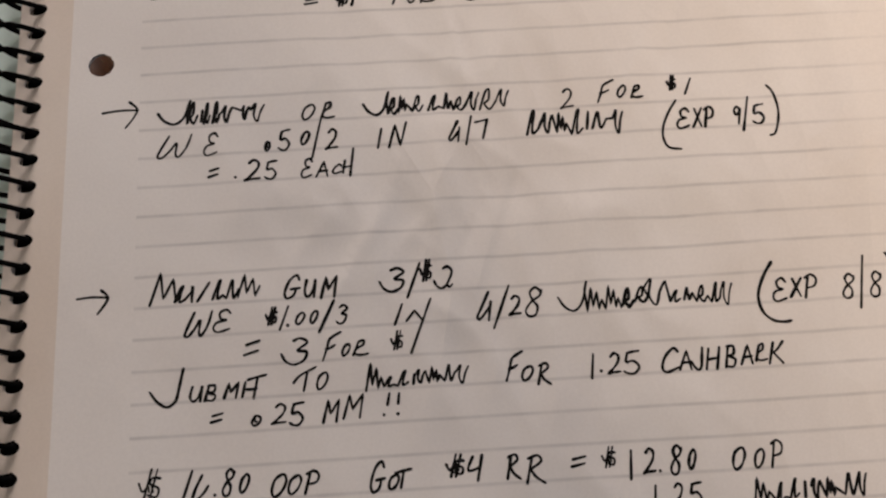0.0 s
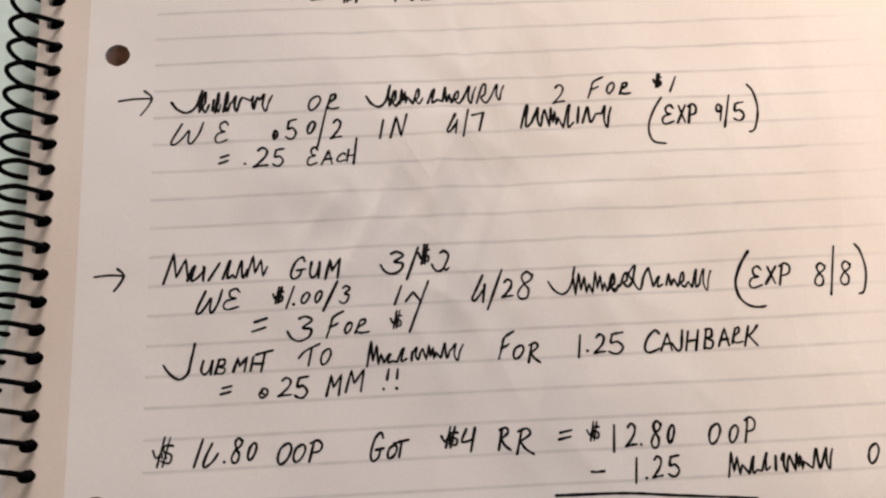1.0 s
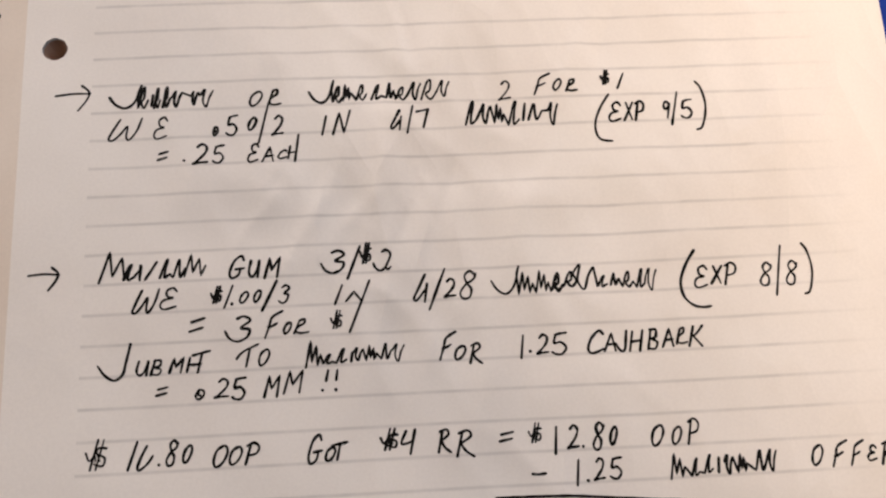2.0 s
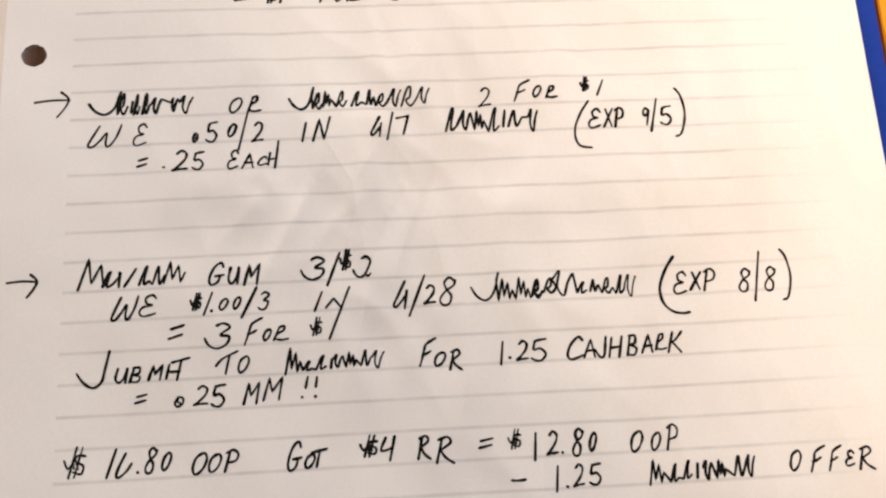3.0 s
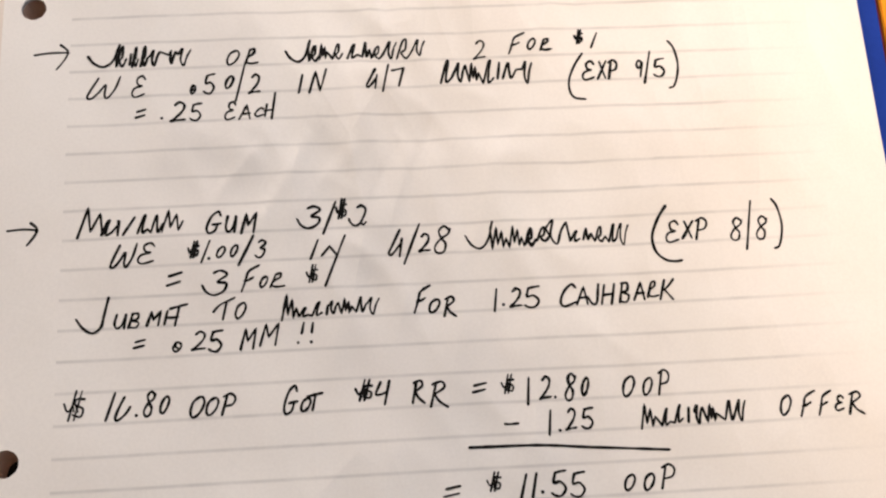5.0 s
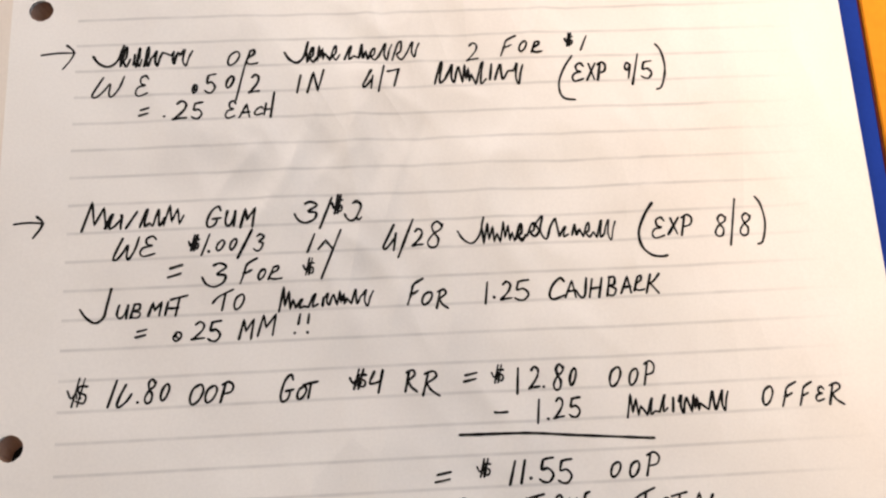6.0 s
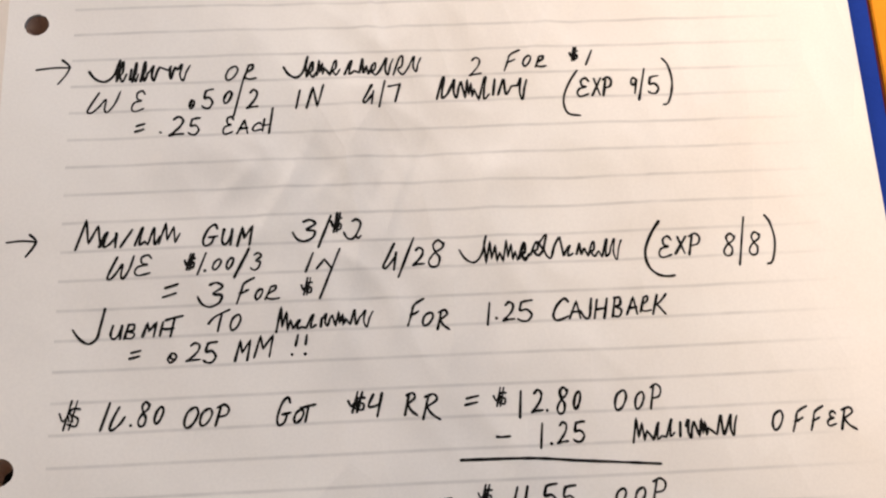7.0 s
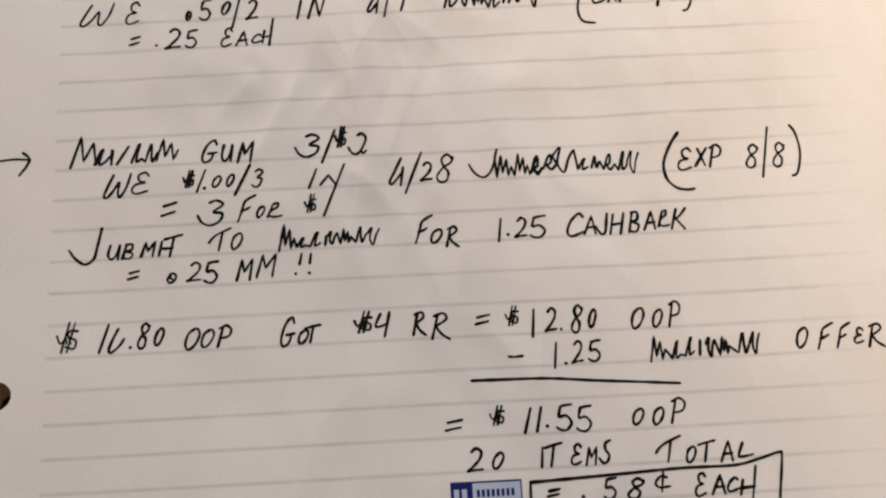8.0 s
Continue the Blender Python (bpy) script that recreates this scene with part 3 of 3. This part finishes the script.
write("6/7", "6/7", -2.2, "78.9 -24.3 2.4 5.0, 82.7 -25.2 1.3 7.2, 84.9 -23.8 2.8 4.9")
write("2", "2", -2.1, "104.9 -17.2 2.8 4.8")
write("FOR", "F0r", -2.1, "113.5 -16.4 3.8 5.5, 118.1 -15.6 1.9 2.9, 121.2 -15.8 2.6 3.0")
write("$1", "$1", -2.1, "129.8 -14.3 1.9 3.7, 133.6 -15.6 1.6 4.0")
write("(EXP 9/5)", "(EXP9/5)", -2.2, "127.1 -29.2 3.8 12.2, 130.8 -24.2 2.8 5.0, 134.4 -24.1 2.2 4.7, 137.1 -24.2 2.1 5.0, 144.1 -23.8 1.4 4.3, 145.7 -25.6 1.8 8.5, 148.2 -24.0 2.6 4.9, 151.6 -27.1 2.5 12.6")
write("GUM", "GUM", -2.6, "41.3 -59.1 3.2 5.2, 45.6 -59.0 2.2 3.8, 49.1 -59.5 3.3 5.0")
write("3/$2", "3/$z", -2.6, "61.7 -58.9 5.1 5.3, 67.6 -60.5 2.6 7.8, 70.5 -56.9 2.4 4.8, 73.4 -58.8 3.9 4.9")
write("WE", "WE", -2.7, "20.1 -66.3 5.5 5.6, 26.1 -65.6 3.5 4.9")
write("$1.00/3", "$1.00/t", -2.7, "37.2 -64.7 2.3 3.8, 40.2 -66.0 1.6 5.2, 41.8 -65.2 0.2 0.2, 43.6 -65.0 1.8 2.6, 46.7 -64.9 1.5 2.7, 48.5 -67.0 3.0 6.9, 52.2 -65.4 2.2 4.1")
write("IN", "IΛ/", -2.7, "64.6 -66.3 1.5 4.4, 67.1 -65.7 3.4 2.2, 67.7 -72.8 4.2 11.9")
write("=", "=", -2.8, "32.6 -71.0 3.1 3.1")
write("3", "3", -2.8, "40.3 -73.6 5.4 5.7")
write("FOR", "F0r", -2.8, "49.1 -73.2 3.6 6.1, 53.2 -72.4 1.6 2.5, 55.5 -72.5 3.1 3.2")
write("$", "$", -2.8, "63.5 -71.8 2.4 4.1")
write("SUBMIT", "§UBMIτ-", -2.9, "12.9 -80.9 6.6 8.1, 21.3 -80.2 2.4 3.1, 24.4 -80.3 2.2 3.3, 28.4 -80.0 2.9 3.4, 32.2 -79.9 0.5 3.1, 33.2 -80.2 3.7 4.9, 32.7 -78.4 2.5 0.2")
write("TO", "TO", -2.9, "42.8 -79.3 4.5 5.0, 47.7 -79.3 2.2 3.6")
write("FOR", "FOR", -2.9, "87.3 -79.9 3.4 6.4, 90.6 -80.0 2.3 3.1, 93.9 -81.0 2.6 4.5")
write("1.2", "1.2", -2.8, "105.2 -80.5 0.5 5.2, 107.2 -79.1 0.2 0.2, 108.7 -79.7 2.6 4.4")
write("5", "5", -2.5, "112.1 -80.0 3.2 4.9")
write("CASHBACK", "CA§HBArK", -2.5, "120.1 -80.2 3.5 5.2, 123.8 -79.9 2.5 4.2, 126.4 -80.0 2.5 4.7, 129.5 -80.0 3.0 4.6, 133.6 -79.9 2.1 4.6, 136.9 -79.5 2.4 4.2, 140.1 -78.9 2.4 3.6, 142.9 -79.6 3.2 4.7")
write("=", "=", -3.0, "25.7 -84.9 2.3 1.9")
write(".25", "•25", -3.0, "34.1 -86.1 1.8 2.1, 38.2 -86.0 2.9 4.2, 41.9 -86.5 2.7 4.8")
write("MM", "MM", -2.9, "48.8 -86.4 3.2 4.9, 53.0 -85.8 4.0 5.2")
write("!!", "1.1.", -2.9, "62.2 -83.5 0.4 2.4, 61.3 -85.6 0.2 0.2, 64.4 -83.4 0.2 2.2, 64.2 -85.6 0.2 0.2")
write("6/28", "6/28", -2.7, "82.2 -66.4 2.9 6.3, 85.6 -68.3 3.4 9.5, 89.0 -65.7 2.5 4.4, 92.6 -66.2 3.5 6.5")
write("(EXP 8/8)", "⟨EXP8/8)", -2.3, "142.4 -70.6 6.6 13.4, 145.9 -66.2 3.0 5.2, 149.8 -65.4 2.6 4.2, 153.0 -65.7 2.6 5.1, 161.0 -66.5 2.8 5.5, 164.3 -68.8 2.0 11.8, 167.0 -66.5 2.8 5.7, 170.9 -68.8 2.3 12.1")
write("$", "$", -2.7, "11.1 -100.1 4.3 6.5")
write("16.80", "1б.80", -2.7, "20.1 -100.5 1.6 6.0, 22.1 -100.6 3.0 5.1, 26.5 -99.8 0.2 0.2, 28.1 -100.0 2.2 5.4, 31.6 -99.6 1.8 3.8")
write("OOP", "OOP", -2.7, "38.0 -100.8 2.9 4.5, 41.4 -100.5 2.5 3.8, 44.8 -100.6 2.7 4.6")
write("GOT", "GOτ", -2.7, "58.0 -101.2 2.8 6.2, 61.7 -100.8 2.0 2.9, 63.0 -100.6 3.2 3.8")
write("$4", "$4", -2.7, "73.4 -99.1 3.6 4.6, 77.8 -100.1 2.9 5.2")
write("RR", "RR", -2.7, "85.8 -100.2 2.6 4.9, 89.7 -101.3 3.7 5.6")
write("=", "=", -2.7, "99.0 -98.6 2.9 2.1")
write("$", "$", -2.7, "105.3 -99.1 2.7 4.2")
write("12.80", "12.80", -2.7, "110.9 -101.8 0.3 5.8, 113.6 -100.8 2.4 5.0, 116.9 -100.6 0.2 0.2, 119.2 -101.4 2.3 5.9, 122.9 -100.5 1.5 3.9")
write("OOP", "OOP", -2.7, "132.0 -101.2 2.6 4.5, 136.5 -101.1 2.0 3.8, 139.9 -101.2 2.4 5.5")
write("-", "-", -2.7, "105.5 -105.9 2.9 0.2")
write("1.25", "1.25", -2.7, "115.0 -108.7 0.4 5.4, 117.3 -107.9 0.2 0.2, 118.7 -107.8 2.2 4.6, 122.2 -107.7 2.4 4.5")
write("OFFER", "OFFER", -3.0, "166.3 -107.2 2.4 4.3, 170.7 -107.7 3.4 5.6, 174.7 -107.7 3.0 5.4, 178.5 -106.9 1.9 3.3, 181.5 -107.8 3.3 4.9")
write("=", "=", -3.1, "91.4 -120.6 3.4 2.3")
write("$", "$", -3.1, "100.6 -119.9 2.9 4.0")
write("11.55", "11.55", -3.1, "107.7 -121.9 1.2 5.1, 110.2 -121.7 0.9 5.0, 112.3 -120.8 0.2 0.2, 114.3 -121.7 3.1 5.4, 118.4 -122.1 3.0 5.3")
write("OOP", "OOP", -3.1, "130.1 -121.4 2.2 3.3, 134.3 -121.6 2.2 3.5, 138.1 -121.5 2.9 5.2")
write("20", "20", -3.1, "95.4 -129.1 3.1 4.7, 100.6 -128.8 2.2 3.3")
write("ITEMS", "IτEMS", -3.1, "110.6 -129.0 0.2 4.0, 111.3 -128.9 3.4 4.8, 116.7 -128.8 2.0 4.2, 119.7 -129.1 2.2 3.8, 122.4 -128.8 2.3 4.6")
write("TOTAL", "TOτAL", -3.1, "134.0 -129.2 5.1 5.3, 140.3 -129.7 1.9 3.3, 142.8 -129.6 3.4 4.3, 147.3 -129.9 2.4 4.3, 151.0 -129.1 2.9 2.9")
write("=", "=", -3.1, "111.3 -134.9 2.4 1.5")
write(".58", ".58", -3.1, "118.4 -135.4 0.2 0.2, 122.7 -136.0 2.4 4.2, 127.6 -136.2 3.3 4.0")
write("¢", "¢", -3.1, "133.3 -135.1 2.9 4.0")
write("EACH", "EACħ", -3.1, "141.3 -136.5 2.1 4.7, 144.7 -136.3 2.6 3.9, 147.9 -135.9 2.1 2.8, 150.3 -137.3 3.5 6.4")
scrawl("jxixxwww", -2.1, "13.2 -16.1 7.3 6.1, 20.0 -16.4 2.2 5.5, 23.1 -15.9 0.2 2.8, 23.7 -16.5 1.3 5.2, 25.7 -16.4 1.5 5.3, 27.8 -16.4 2.2 4.1, 32.2 -16.0 1.5 3.6, 34.3 -16.5 2.9 4.5")
scrawl("jxzxlnxwxw", -2.1, "59.8 -16.6 5.8 6.0, 65.5 -16.7 2.3 4.1, 67.9 -16.4 1.8 4.3, 71.1 -16.4 2.3 4.2, 74.6 -16.3 2.3 4.0, 78.2 -16.1 1.6 4.1, 80.4 -16.5 2.7 3.4, 83.9 -16.5 2.3 4.6, 86.4 -16.5 3.7 5.0, 90.7 -16.0 2.4 4.2")
scrawl("lwzlinw", -2.2, "96.6 -23.6 2.6 6.2, 100.2 -23.3 2.4 5.2, 103.5 -23.4 2.2 5.2, 106.8 -24.0 2.5 6.2, 110.3 -22.9 0.5 4.2, 111.5 -23.0 3.3 4.2, 116.2 -24.4 2.3 5.7")
scrawl("zlwilnz", -2.6, "12.5 -58.9 7.0 7.2, 17.7 -58.6 2.5 3.8, 21.3 -58.8 0.4 3.8, 22.7 -58.6 2.3 4.2, 25.9 -58.4 2.2 4.4, 28.9 -58.4 2.6 4.3, 31.3 -58.4 4.6 5.4")
scrawl("zlliwznw", -2.9, "57.9 -80.3 3.1 5.9, 61.7 -79.7 1.9 2.1, 64.6 -79.6 2.1 3.2, 67.8 -79.4 0.2 2.0, 68.3 -79.2 2.0 2.8, 71.1 -79.4 2.2 3.5, 74.4 -79.2 2.1 3.6, 76.8 -79.7 2.5 3.9")
scrawl("jzzx", -2.7, "99.7 -65.4 6.2 6.6, 105.8 -66.0 3.1 5.3, 109.7 -65.8 2.8 5.3, 113.1 -65.7 2.8 4.5")
scrawl("xxwlnxlw", -2.3, "113.4 -65.2 2.5 3.5, 116.1 -64.6 3.0 3.5, 118.2 -65.3 4.8 6.0, 123.8 -64.9 2.1 2.6, 126.8 -64.6 1.8 2.8, 129.5 -65.2 2.4 3.6, 132.7 -65.5 1.8 4.4, 134.8 -66.2 2.4 5.1")
scrawl("zlliwznw", -3.0, "135.2 -108.5 3.1 5.4, 139.8 -108.1 1.7 3.8, 142.6 -107.6 1.8 3.9, 145.6 -107.6 0.2 3.1, 147.0 -108.0 1.8 4.0, 149.9 -107.9 2.0 4.0, 153.8 -107.6 2.6 4.3, 156.5 -107.9 1.9 4.7")

# Sum line, and the box round the last result.
inked("sum_line", [smooth_line([(0.0974, -0.1105), (0.1129, -0.1108), (0.1246, -0.1119), (0.1407, -0.1133)])], "long black pen line under the sum")
inked("pen_box", [smooth_line([(0.1081, -0.1402), (0.1079, -0.1350), (0.1080, -0.1319)]), smooth_line([(0.1080, -0.1319), (0.1241, -0.1313), (0.1390, -0.1307), (0.1498, -0.1307), (0.1554, -0.1296), (0.1593, -0.1286), (0.1598, -0.1297), (0.1583, -0.1377), (0.1580, -0.1402)]),
                  smooth_line([(0.1081, -0.1402), (0.1330, -0.1397), (0.1580, -0.1402)])], "hand-drawn black box round the result")


def printed(name, x0, y0, x1, y1, lift, mat, label=""):
    """A printed patch on the page, in millimetres."""
    nx = max(1, round((x1 - x0) / 1.2))
    xs = np.linspace(x0, x1, nx + 1) / 1000
    verts = [(x, y / 1000, page_z(x, y / 1000) + lift) for x in xs for y in (y0, y1)]
    return mesh_object(name, verts, [(2 * i, 2 * i + 2, 2 * i + 3, 2 * i + 1) for i in range(nx)], mat, page, label)


printed("printed_frame", 91.7, -136.2, 106.2, -131.1, 0.00002, NAVY, "small navy and pale blue printed mark")
printed("printed_field", 96.2, -135.8, 105.9, -131.5, 0.00004, PALE_BLUE)
for k in range(8):
    printed("printed_bar", 97.0 + k, -134.3, 97.62 + k, -132.8, 0.00006, NAVY)
for k in range(2):
    printed("printed_bar", 92.4 + 1.6 * k, -134.6, 93.4 + 1.6 * k, -132.6, 0.00006, PALE_BLUE)
